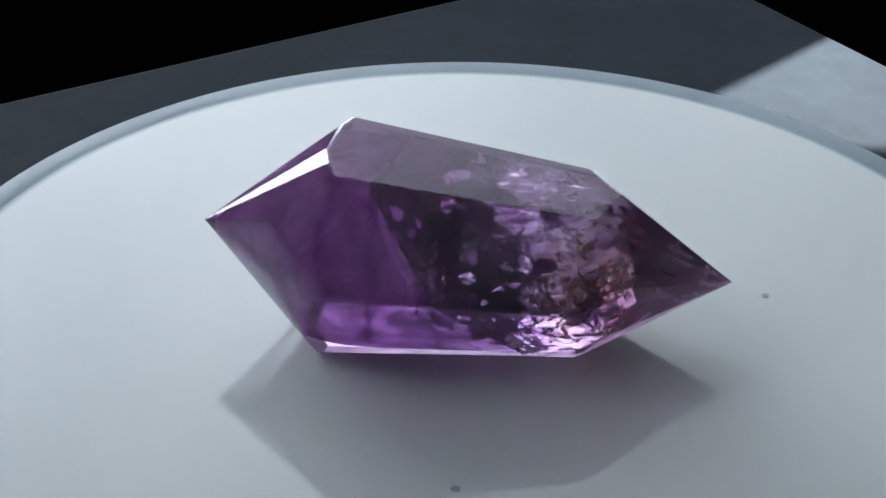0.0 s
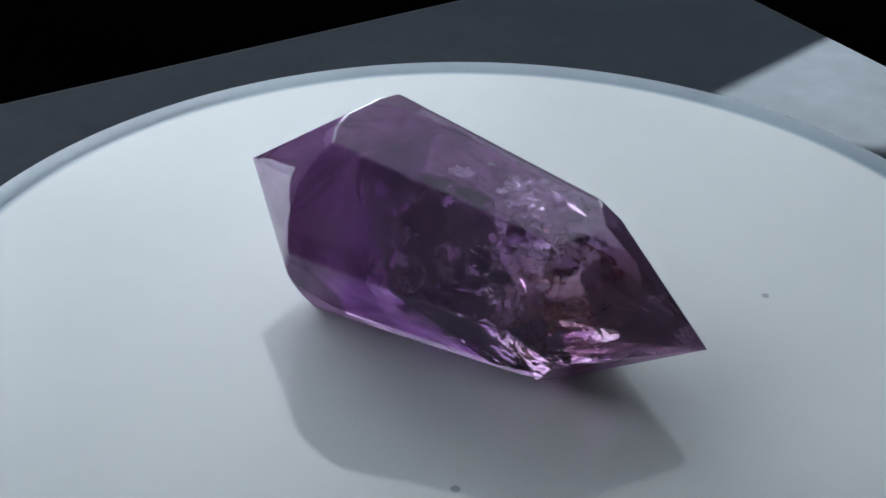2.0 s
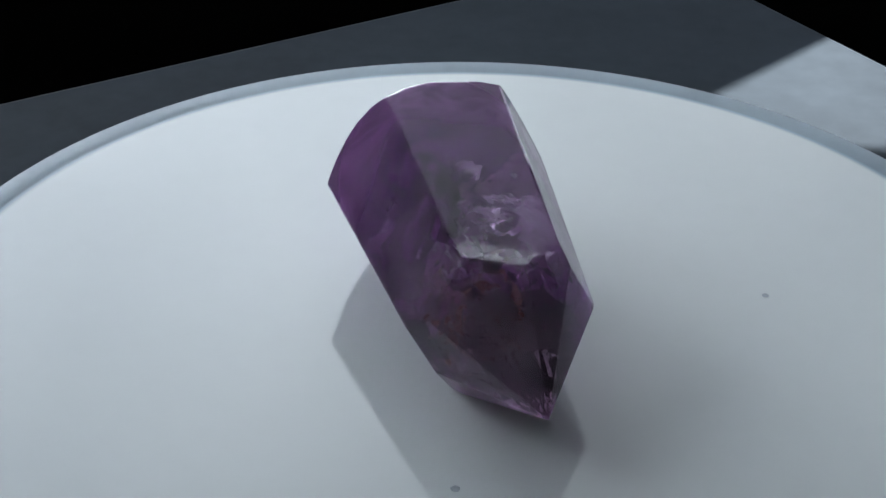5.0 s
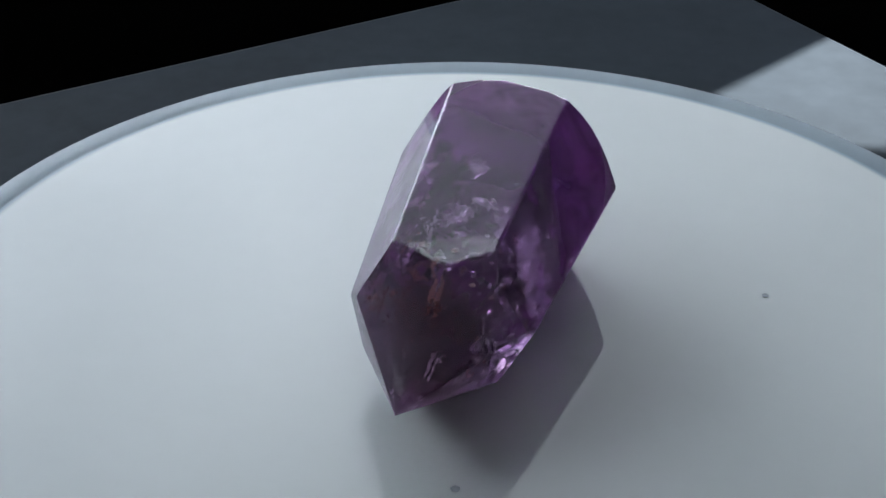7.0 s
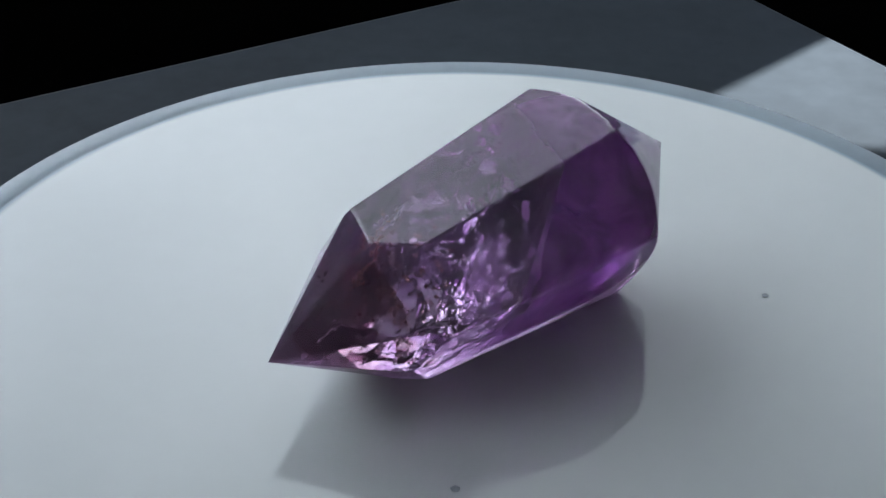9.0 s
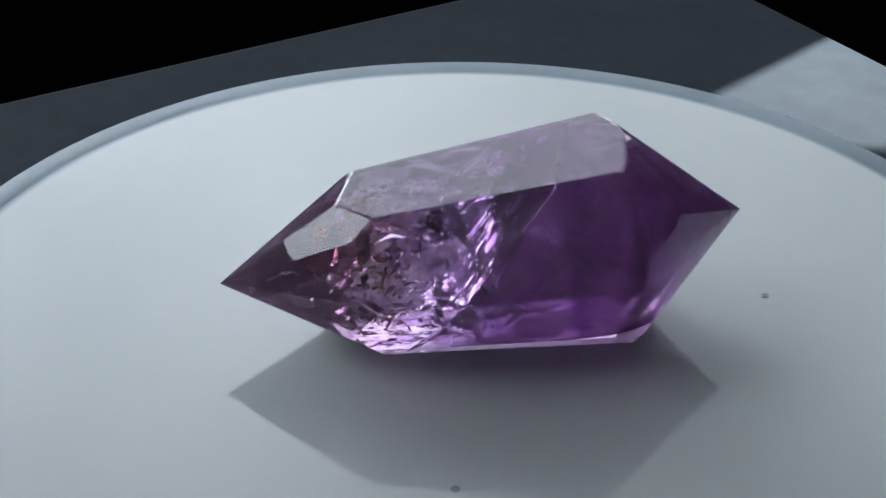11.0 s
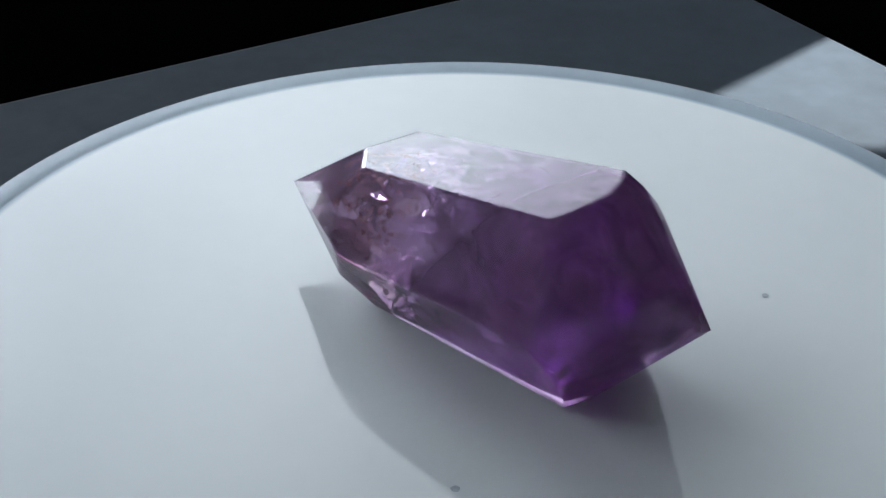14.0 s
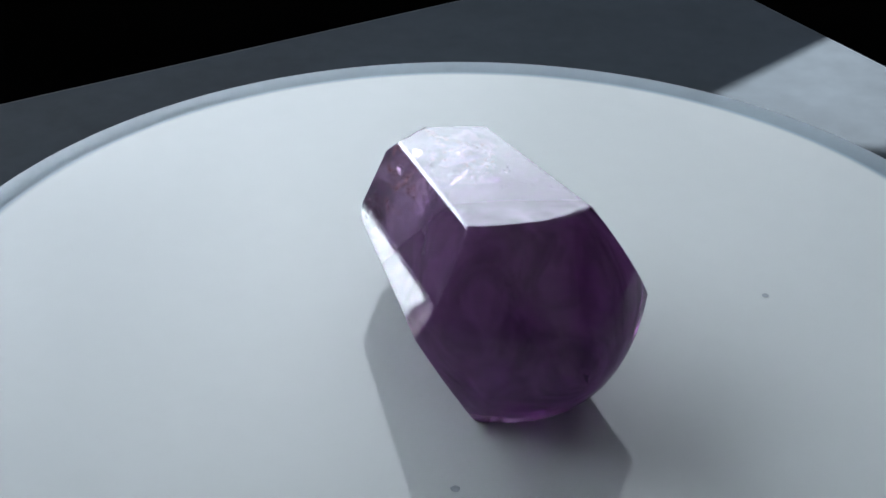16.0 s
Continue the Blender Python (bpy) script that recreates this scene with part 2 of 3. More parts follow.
for name, (a, b, c, d) in (("window_1", WA), ("sun_slot", WB)):
    w = 0.008
    win = part(name, boxes(((a, Y1 + 0.012, c), (a + 0.003, Y1 + 0.024, d)), ((b - 0.003, Y1 + 0.012, c), (b, Y1 + 0.024, d)),
                           ((a + 0.003, Y1 + 0.012, d - w), (b - 0.003, Y1 + 0.024, d)),
                           ((a + 0.003, Y1 + 0.012, c), (b - 0.003, Y1 + 0.024, c + 0.004))), M_FRAME)
    tagged(win, "slim unseen white window frame added round an opening to the cloudy sky", "window", kind="structure")


# ---- the table ----
def table():
    root = tagged(new("table"), "dark blue-grey laminate table, one corner sunlit in place of a reflection", "table")
    corner, left, right = Vector((0.0443, 0.1925)), Vector((-0.857, -0.515)), Vector((0.606, -0.795))
    near = corner + left * 0.62 + right * 0.62
    ring = [corner, corner + left * 0.62, near, corner + right * 0.62]
    bm = bmesh.new()
    top = [bm.verts.new((p.x, p.y, -0.020)) for p in ring]
    low = [bm.verts.new((p.x, p.y, -0.045)) for p in ring]
    bm.faces.new(top)
    bm.faces.new(low[::-1])
    for k in range(4):
        bm.faces.new((top[k], low[k], low[(k + 1) % 4], top[(k + 1) % 4]))
    bmesh.ops.recalc_face_normals(bm, faces=bm.faces)
    bmesh.ops.bevel(bm, geom=bm.edges[:], offset=0.0015, segments=2, profile=0.5, affect="EDGES")
    part("tabletop", bm, M_TABLE, root)
    mid = sum(ring, Vector((0, 0))) / 4
    for p in ring:
        q = mid + (p - mid) * 0.86
        part("leg", boxes(((q.x - 0.02, q.y - 0.02, Z0), (q.x + 0.02, q.y + 0.02, -0.045)), bevel=0.003), M_EDGE, root)


table()


# ---- the turntable ----
PLATE_R, WHITE_R = 0.0930, 0.0879


def turntable():
    root = tagged(new("turntable"), "round milk-white glass turntable with a blue-grey rim", "turntable")
    root.location = (0.0009, -0.0026, 0)
    part("platter", lathe([(0, 0), (WHITE_R, 0), (WHITE_R, -0.007), (0, -0.007)]), M_PLATE, root, "glossy milk-white glass platter")
    part("rim", lathe([(WHITE_R + 0.0001, -0.0001), (PLATE_R - 0.0006, -0.0001), (PLATE_R - 0.0001, -0.0004), (PLATE_R, -0.0010),
                       (PLATE_R, -0.006), (PLATE_R - 0.001, -0.007), (WHITE_R + 0.0001, -0.007)]), M_RIM, root, "blue-grey clear glass rim")
    part("base", lathe([(0, -0.007), (0.06, -0.007), (0.062, -0.009), (0.062, -0.019), (0.06, -0.02), (0, -0.02)], 64), M_BASE, root,
         "black plastic turntable base")
    return root


plate = turntable()


# ---- the crystal ----
TAPER, YAW = 4.86, -2.1              # how the six sides draw in, degrees, and the axis's turn on the plate
HALF_A, HALF_B = 0.0412, 0.0388      # from the middle to the blunt and to the slender tip
ACROSS = (0.78, -0.25, 0.58)         # across the great crack, which parts the purple from the clear end
AP0 = 0.01362                        # from the axis to a side, at the middle


def cut_crystal(share=1.0, worn=0.00028, end=None):
    """A six-sided tapered prism with a many-sided point ground on each end, cut plane by plane."""
    bm = bmesh.new()
    bmesh.ops.create_cube(bm, size=0.16)
    s, c = math.sin(radians(TAPER)), math.cos(radians(TAPER))
    planes = []
    for k in range(6):
        a = radians((90, 150, 210, 270, 330, 27.5)[k])
        planes.append((Vector((0, math.cos(a), math.sin(a))) * AP0 * share * (1.014 if k == 5 else 1.0), Vector((s, c * math.cos(a), c * math.sin(a)))))
    ends = ((-HALF_A, 1, 0.91, -0.03,
             (94, 108, 130, 144, *(144 + 284 * k / 26 for k in range(1, 26)), 68)),
            (HALF_B, -1, 0.65, 0.0, (47, 82, 123, 162, 205, 245, 288, 325, 6)))
    for x, way, slope, skew, ridges in ends:
        tip = Vector((x * (1 - (1 - share) * 0.5), 0, 0))
        dirs = [Vector((way, math.cos(radians(a)) * (slope + skew * math.sin(radians(a))),
                        math.sin(radians(a)) * (slope + skew * math.sin(radians(a))))) for a in ridges]
        for d, e in zip(dirs, dirs[1:] + dirs[:1]):
            nrm = d.cross(e).normalized()
            if nrm.dot((d + e) * Vector((0, 1, 1))) < 0:
                nrm = -nrm
            planes.append((tip, nrm))
    if end:                           # part it at the great crack: which side goes, and how far from the middle
        planes.append((Vector(ACROSS) * end[1], Vector(ACROSS).normalized() * end[0]))
    for at, nrm in planes:
        res = bmesh.ops.bisect_plane(bm, geom=bm.verts[:] + bm.edges[:] + bm.faces[:], dist=1e-7,
                                     plane_co=at, plane_no=nrm, clear_outer=True)
        edges = [e for e in bm.edges if e.is_boundary]
        if edges:
            bmesh.ops.contextual_create(bm, geom=edges)
    bmesh.ops.remove_doubles(bm, verts=bm.verts, dist=1e-6)
    bmesh.ops.recalc_face_normals(bm, faces=bm.faces)
    if worn:
        tips = [v for v in bm.verts if len(v.link_edges) > 7]
        hard = [e for e in bm.edges if e.calc_face_angle(0) > radians(9.3) and not any(v in tips for v in e.verts)
                and sum(f.normal.z for f in e.link_faces) > -1.0]
        bmesh.ops.bevel(bm, geom=hard, offset=worn, segments=1, profile=0.5, affect="EDGES", clamp_overlap=True)
    for f in bm.faces:
        f.smooth = True
    for e in bm.edges:
        e.smooth = e.calc_face_angle(0) < radians(9.3)
    return bm


def crystal():
    root = tagged(new("amethyst_crystal"), "polished purple amethyst crystal with two points, lying on the plate", "crystal")
    body = part("body", cut_crystal(), M_AMETHYST, root, "clear purple faceted quartz")
    body.matrix_basis = pose(0, -0.0007, 0.01358, 0, TAPER, YAW)
    return root, body


gem, gem_body = crystal()


# ---- what is caught inside the crystal ----
def sheet_material(name, colour, gloss, cover, soft, scale, stretch=(1, 1, 1), tint=(1, 1, 1), most=1.0, ends=None, relief=0.5, rough=0.12, shine=0.5):
    """A crack or veil: see-through, with feathery patches where the crack has opened."""
    mat = bpy.data.materials.new(name)
    mat.use_nodes = True
    nodes, links = mat.node_tree.nodes, mat.node_tree.links
    nodes.remove(nodes["Principled BSDF"])
    co, mp = nodes.new("ShaderNodeTexCoord"), nodes.new("ShaderNodeMapping")
    mp.inputs["Scale"].default_value = stretch
    patch = nodes.new("ShaderNodeTexNoise")
    patch.inputs["Scale"].default_value, patch.inputs["Detail"].default_value = scale, 9
    patch.inputs["Roughness"].default_value, patch.inputs["Distortion"].default_value = 0.62, 1.2
    pr = nodes.new("ShaderNodeMapRange")
    for key, value in (("From Min", cover), ("From Max", cover + soft), ("To Min", 0.0), ("To Max", most)):
        pr.inputs[key].default_value = value
    dif, tra, glo = nodes.new("ShaderNodeBsdfDiffuse"), nodes.new("ShaderNodeBsdfTranslucent"), nodes.new("ShaderNodeBsdfGlossy")
    for sh in (dif, tra, glo):
        sh.inputs["Color"].default_value = (*colour, 1)
    glo.inputs["Roughness"].default_value = rough
    m1, m2, mix = nodes.new("ShaderNodeMixShader"), nodes.new("ShaderNodeMixShader"), nodes.new("ShaderNodeMixShader")
    clear = nodes.new("ShaderNodeBsdfTransparent")
    clear.inputs["Color"].default_value = (*tint, 1)
    m1.inputs["Fac"].default_value, m2.inputs["Fac"].default_value = shine, gloss
    bp = nodes.new("ShaderNodeBump")
    bp.inputs["Strength"].default_value, bp.inputs["Distance"].default_value = relief, 0.0006
    links.new(co.outputs["Object"], mp.inputs["Vector"])
    links.new(mp.outputs["Vector"], patch.inputs["Vector"])
    links.new(patch.outputs["Fac"], pr.inputs["Value"])
    links.new(patch.outputs["Fac"], bp.inputs["Height"])
    links.new(bp.outputs["Normal"], glo.inputs["Normal"])
    links.new(dif.outputs[0], m1.inputs[1])
    links.new(tra.outputs[0], m1.inputs[2])
    links.new(m1.outputs[0], m2.inputs[1])
    links.new(glo.outputs[0], m2.inputs[2])
    if ends:                          # where along the crystal the cloud thins out
        sx, fade, mul = nodes.new("ShaderNodeVectorMath"), nodes.new("ShaderNodeMapRange"), nodes.new("ShaderNodeMath")
        sx.operation, sx.inputs[1].default_value = "DOT_PRODUCT", ACROSS
        wob = nodes.new("ShaderNodeMath")
        wob.operation, wob.inputs[1].default_value = "MULTIPLY_ADD", 0.008
        fade.interpolation_type = "SMOOTHSTEP"
        fade.inputs["From Min"].default_value, fade.inputs["From Max"].default_value = ends[0] + 0.004, ends[1] + 0.004
        fade.inputs["To Min"].default_value, fade.inputs["To Max"].default_value = 1.0, 0.0
        mul.operation = "MULTIPLY"
        ctint = nodes.new("ShaderNodeMix")
        ctint.data_type = "RGBA"
        ctint.inputs["A"].default_value, ctint.inputs["B"].default_value = (1, 1, 1, 1), (*tint, 1)
        links.new(co.outputs["Object"], sx.inputs[0])
        links.new(patch.outputs["Fac"], wob.inputs[0])
        links.new(sx.outputs["Value"], wob.inputs[2])
        links.new(wob.outputs[0], fade.inputs["Value"])
        links.new(fade.outputs["Result"], mul.inputs[0])
        links.new(pr.outputs["Result"], mul.inputs[1])
        links.new(mul.outputs[0], mix.inputs["Fac"])
        links.new(fade.outputs["Result"], ctint.inputs["Factor"])
        links.new(ctint.outputs["Result"], clear.inputs["Color"])
    else:
        links.new(pr.outputs["Result"], mix.inputs["Fac"])
    links.new(clear.outputs[0], mix.inputs[1])
    links.new(m2.outputs[0], mix.inputs[2])
    links.new(mix.outputs[0], nodes["Material Output"].inputs["Surface"])
    return mat


def flake_material(name, colours, rough=0.25, metal=0.6):
    mat = material(name, (0.5, 0.5, 0.5), rough, metal=metal, spec=0.8)
    nodes, links = mat.node_tree.nodes, mat.node_tree.links
    geo, ramp = nodes.new("ShaderNodeNewGeometry"), nodes.new("ShaderNodeValToRGB")
    ramp.color_ramp.interpolation = "CONSTANT"
    el = ramp.color_ramp.elements
    while len(el) < len(colours):
        el.new(0.5)
    for k, col in enumerate(colours):
        el[k].position, el[k].color = k / len(colours), (*col, 1)
    links.new(geo.outputs["Random Per Island"], ramp.inputs["Fac"])
    links.new(ramp.outputs["Color"], nodes["Principled BSDF"].inputs["Base Color"])
    return mat


M_VEIL = sheet_material("veil", (0.92, 0.86, 0.96), 0.6, 0.52, 0.05, 300, (0.5, 1.5, 1.5), (0.97, 0.95, 0.98), 0.9)
M_RUSTVEIL = sheet_material("rusty_veil", (0.40, 0.22, 0.15), 0.3, 0.47, 0.10, 230, (1, 1.3, 1.3), (0.96, 0.90, 0.88), 0.9)
M_DARK_REFLECTION = sheet_material("dark_reflection", (0.02, 0.007, 0.028), 0.15, 0.38, 0.20, 260, (1.3, 1.3, 0.5), (0.75, 0.66, 0.8), 0.92)
M_SKY_CATCHER = sheet_material("sky_catcher", (0.93, 0.84, 0.97), 0.85, 0.40, 0.2, 330, (0.6, 1.2, 1.2), (1, 1, 1), 0.85, None, 0.5, 0.22, 0.6)
M_MAROON = sheet_material("tip_darkener", (0.07, 0.02, 0.035), 0.15, 0.41, 0.2, 230, (1, 1.2, 1), (0.58, 0.40, 0.48), 0.88)
M_DIMMING = sheet_material("dimming_sheet", (0.3, 0.15, 0.4), 0.0, 0.5, 0.3, 60, (1, 1, 1), (0.45, 0.30, 0.55), 0.2)
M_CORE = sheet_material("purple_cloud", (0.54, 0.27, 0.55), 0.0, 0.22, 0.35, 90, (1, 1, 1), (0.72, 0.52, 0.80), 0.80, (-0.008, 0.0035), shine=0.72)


def feather_material(name, scale, seed, most):
    """The shattered, feathery filling of the clear end: lilac, white, dark and rusty by turns, with glints."""
    mat = bpy.data.materials.new(name)
    mat.use_nodes = True
    nodes, links = mat.node_tree.nodes, mat.node_tree.links
    nodes.remove(nodes["Principled BSDF"])
    co, mp = nodes.new("ShaderNodeTexCoord"), nodes.new("ShaderNodeMapping")
    mp.inputs["Location"].default_value, mp.inputs["Rotation"].default_value, mp.inputs["Scale"].default_value = (seed, 0, 0), (0.3, 0.5, 0.6), (0.85, 1.2, 1.1)
    links.new(co.outputs["Object"], mp.inputs["Vector"])

    def grain(sc, detail, warp):
        n = nodes.new("ShaderNodeTexNoise")
        n.inputs["Scale"].default_value, n.inputs["Detail"].default_value = sc, detail
        n.inputs["Roughness"].default_value, n.inputs["Distortion"].default_value = 0.65, warp
        links.new(mp.outputs["Vector"], n.inputs["Vector"])
        return n

    def ranged(socket, a, b, c, d, smooth=True):
        r = nodes.new("ShaderNodeMapRange")
        if smooth:
            r.interpolation_type = "SMOOTHSTEP"
        for key, value in (("From Min", a), ("From Max", b), ("To Min", c), ("To Max", d)):
            r.inputs[key].default_value = value
        links.new(socket, r.inputs["Value"])
        return r.outputs["Result"]

    def times(a, b):
        m = nodes.new("ShaderNodeMath")
        m.operation = "MULTIPLY"
        links.new(a, m.inputs[0])
        links.new(b, m.inputs[1])
        return m.outputs[0]

    main, holes, rust = grain(scale, 10, 0.7), grain(scale * 0.45, 6, 1.0), grain(scale * 0.3, 4, 0.6)
    ramp = nodes.new("ShaderNodeValToRGB")
    stops = ((0.385, (0.10, 0.04, 0.12)), (0.43, (0.60, 0.42, 0.65)), (0.47, (0.92, 0.83, 0.94)), (0.53, (0.99, 0.96, 1.0)), (0.66, (1.0, 1.0, 1.0)))
    el = ramp.color_ramp.elements
    while len(el) < len(stops):
        el.new(0.5)
    for e, (at, col) in zip(el, stops):
        e.position, e.color = at, (*col, 1)
    # angular shards: one value to a splinter, mixed with the smooth clouding
    splinter, shard, blend = nodes.new("ShaderNodeTexVoronoi"), nodes.new("ShaderNodeTexNoise"), nodes.new("ShaderNodeMix")
    splinter.inputs["Scale"].default_value = scale * 2.5
    shard.inputs["Scale"].default_value, shard.inputs["Detail"].default_value, shard.inputs["Roughness"].default_value = scale * 1.5, 5, 0.7
    blend.inputs["Factor"].default_value = 0.7
    links.new(mp.outputs["Vector"], splinter.inputs["Vector"])
    links.new(splinter.outputs["Position"], shard.inputs["Vector"])
    links.new(main.outputs["Fac"], blend.inputs["A"])
    links.new(shard.outputs["Fac"], blend.inputs["B"])
    # inner reflections put into the tint: lighter on one side, darker on the other
    yy, side_tone, shade = nodes.new("ShaderNodeSeparateXYZ"), nodes.new("ShaderNodeMapRange"), nodes.new("ShaderNodeMath")
    for key, value in (("From Min", -0.010), ("From Max", 0.010), ("To Min", -0.03), ("To Max", 0.045)):
        side_tone.inputs[key].default_value = value
    links.new(co.outputs["Object"], yy.inputs[0])
    links.new(yy.outputs["Y"], side_tone.inputs["Value"])
    links.new(blend.outputs["Result"], shade.inputs[0])
    links.new(side_tone.outputs["Result"], shade.inputs[1])
    links.new(shade.outputs[0], ramp.inputs["Fac"])
    # rust towards the slender tip, on one side
    side = nodes.new("ShaderNodeVectorMath")
    side.operation, side.inputs[1].default_value = "DOT_PRODUCT", (1.0, -0.9, 0.0)
    links.new(co.outputs["Object"], side.inputs[0])
    amount = times(ranged(side.outputs["Value"], 0.016, 0.028, 0.0, 0.5), ranged(rust.outputs["Fac"], 0.42, 0.58, 0.0, 1.0))
    red = nodes.new("ShaderNodeMix")
    red.data_type, red.blend_type = "RGBA", "MULTIPLY"
    red.inputs["B"].default_value = (0.92, 0.66, 0.55, 1)
    links.new(amount, red.inputs["Factor"])
    links.new(ramp.outputs["Color"], red.inputs["A"])
    # opacity: from the crack to near the tip, with holes
    across = nodes.new("ShaderNodeVectorMath")
    across.operation, across.inputs[1].default_value = "DOT_PRODUCT", ACROSS
    links.new(co.outputs["Object"], across.inputs[0])
    sx = nodes.new("ShaderNodeSeparateXYZ")
    links.new(co.outputs["Object"], sx.inputs[0])
    body = times(ranged(across.outputs["Value"], -0.0035, 0.001, 0.0, 1.0), ranged(sx.outputs["X"], 0.024, 0.033, 1.0, 0.12))
    fac = times(times(body, ranged(sx.outputs["Y"], -0.006, 0.008, 0.6, 1.0)), ranged(holes.outputs["Fac"], 0.42, 0.62, 0.0, most))
    dif, tra, glo = nodes.new("ShaderNodeBsdfDiffuse"), nodes.new("ShaderNodeBsdfTranslucent"), nodes.new("ShaderNodeBsdfGlossy")
    for sh in (dif, tra, glo):
        links.new(red.outputs["Result"], sh.inputs["Color"])
    glo.inputs["Roughness"].default_value = 0.14
    bp = nodes.new("ShaderNodeBump")
    bp.inputs["Strength"].default_value, bp.inputs["Distance"].default_value = 1.0, 0.0012
    links.new(blend.outputs["Result"], bp.inputs["Height"])
    links.new(bp.outputs["Normal"], glo.inputs["Normal"])
    m1, m2, mix = nodes.new("ShaderNodeMixShader"), nodes.new("ShaderNodeMixShader"), nodes.new("ShaderNodeMixShader")
    m1.inputs["Fac"].default_value, m2.inputs["Fac"].default_value = 0.6, 0.6
    clear = nodes.new("ShaderNodeBsdfTransparent")
    links.new(dif.outputs[0], m1.inputs[1])
    links.new(tra.outputs[0], m1.inputs[2])
    links.new(m1.outputs[0], m2.inputs[1])
    links.new(glo.outputs[0], m2.inputs[2])
    stain = nodes.new("ShaderNodeMix")
    stain.data_type = "RGBA"
    stain.inputs["A"].default_value = (1, 1, 1, 1)
    links.new(body, stain.inputs["Factor"])
    links.new(red.outputs["Result"], stain.inputs["B"])
    links.new(stain.outputs["Result"], clear.inputs["Color"])
    links.new(fac, mix.inputs["Fac"])
    links.new(clear.outputs[0], mix.inputs[1])
    links.new(m2.outputs[0], mix.inputs[2])
    links.new(mix.outputs[0], nodes["Material Output"].inputs["Surface"])
    return mat


M_FEATHER = feather_material("feathery_filling", 150, 0.0, 0.13)

def void_material(name, rough, tint):
    """The thin air gap of an open crack inside the quartz: a mirror at a slant, clear when seen square on."""
    mat = material(name, tint, rough)
    b = mat.node_tree.nodes["Principled BSDF"]
    b.inputs["Transmission Weight"].default_value = 1.0
    b.inputs["IOR"].default_value = 1 / 1.545
    return mat


M_VOID = void_material("air_gap", 0.02, (0.98, 0.95, 0.98))
M_GLINT = flake_material("glint_flakes", ((0.97, 0.95, 0.98), (0.95, 0.9, 0.98), (0.98, 0.9, 0.95)), 0.12, 0.9)
M_RUST = flake_material("rust_flakes", ((0.60, 0.30, 0.20), (0.78, 0.55, 0.32), (0.20, 0.08, 0.08), (0.92, 0.76, 0.52), (0.88, 0.52, 0.48)), 0.16, 0.8)
M_MIRROR = flake_material("mirror_flakes", ((0.9, 0.86, 0.94), (0.95, 0.94, 0.96), (0.8, 0.7, 0.9), (0.55, 0.4, 0.62), (0.98, 0.9, 0.94)), 0.08, 0.8)


def girth(x):
    """The axis's height and the distance from it to a side, x metres along the crystal."""
    r = 0.01345 - 0.085 * x
    if x > 0.018:
        r = min(r, (0.0387 - x) * 0.60)
    if x < -0.021:
        r = min(r, (0.041 + x) * 0.78)
    return 0.01345 - 0.085 * x, max(r, 0.0)


def inside(p, share=0.88):
    z, r = girth(p.x)
    q = Vector((p.y + 0.0007 + 0.036 * p.x, p.z - z))
    return all(q.dot(Vector((math.cos(radians(90 + 60 * k)), math.sin(radians(90 + 60 * k))))) < r * share for k in range(6))


def sheet(at, along, across, w, h, wave, seed, n=30, share=0.955):
    """An uneven torn sheet round a point, kept within the crystal."""
    along = Vector(along).normalized()
    across = (Vector(across) - along * along.dot(Vector(across))).normalized()
    up = along.cross(across)
    bm, grid = bmesh.new(), {}
    for i in range(n + 1):
        for j in range(n + 1):
            u, v = (i / n - 0.5) * w, (j / n - 0.5) * h
            p = Vector(at) + along * u + across * v
            p += up * wave * noise.fractal(p * 160 + Vector((seed, 0, 0)), 0.6, 2.0, 4)
            edge = math.hypot(u / w, v / h) * 2 + 0.35 * noise.noise(p * 300 + Vector((0, seed, 0)))
            if edge < 1.0 and inside(p, share):
                grid[i, j] = bm.verts.new(p)
    for i in range(n):
        for j in range(n):
            q = [grid.get(k) for k in ((i, j), (i + 1, j), (i + 1, j + 1), (i, j + 1))]
            if all(q):
                f = bm.faces.new(q)
                f.smooth = True
    return bm


def gap_sheet(at, along, across, w, h, wave, seed, n=90, share=0.975, gap=0.00004):
    """A wide open crack: two uneven skins with air between them, closed along their torn edges, healed in places."""
    along = Vector(along).normalized()
    across = (Vector(across) - along * along.dot(Vector(across))).normalized()
    up = along.cross(across)
    spots = {}
    for i in range(n + 1):
        for j in range(n + 1):
            p = Vector(at) + along * (i / n - 0.5) * w + across * (j / n - 0.5) * h
            healed = noise.fractal(p * 190 + Vector((0, seed, 0)), 0.7, 2.0, 3) > 0.5
            p += up * wave * noise.fractal(p * 150 + Vector((seed, 0, 0)), 0.8, 2.0, 4)
            if not healed and inside(p, share):
                spots[i, j] = p
    cells = [c for c in ([(i, j), (i + 1, j), (i + 1, j + 1), (i, j + 1)] for i in range(n) for j in range(n)) if all(k in spots for k in c)]
    full = {}
    for c in cells:
        for k in c:
            full[k] = full.get(k, 0) + 1
    bm = bmesh.new()
    top = {k: bm.verts.new(spots[k] + up * (gap if full[k] == 4 else 0)) for k in full}
    low = {k: (bm.verts.new(spots[k] - up * gap) if full[k] == 4 else top[k]) for k in full}
    for c in cells:
        bm.faces.new([top[k] for k in c])
        if any(full[k] == 4 for k in c):
            bm.faces.new([low[k] for k in reversed(c)])
    return bm


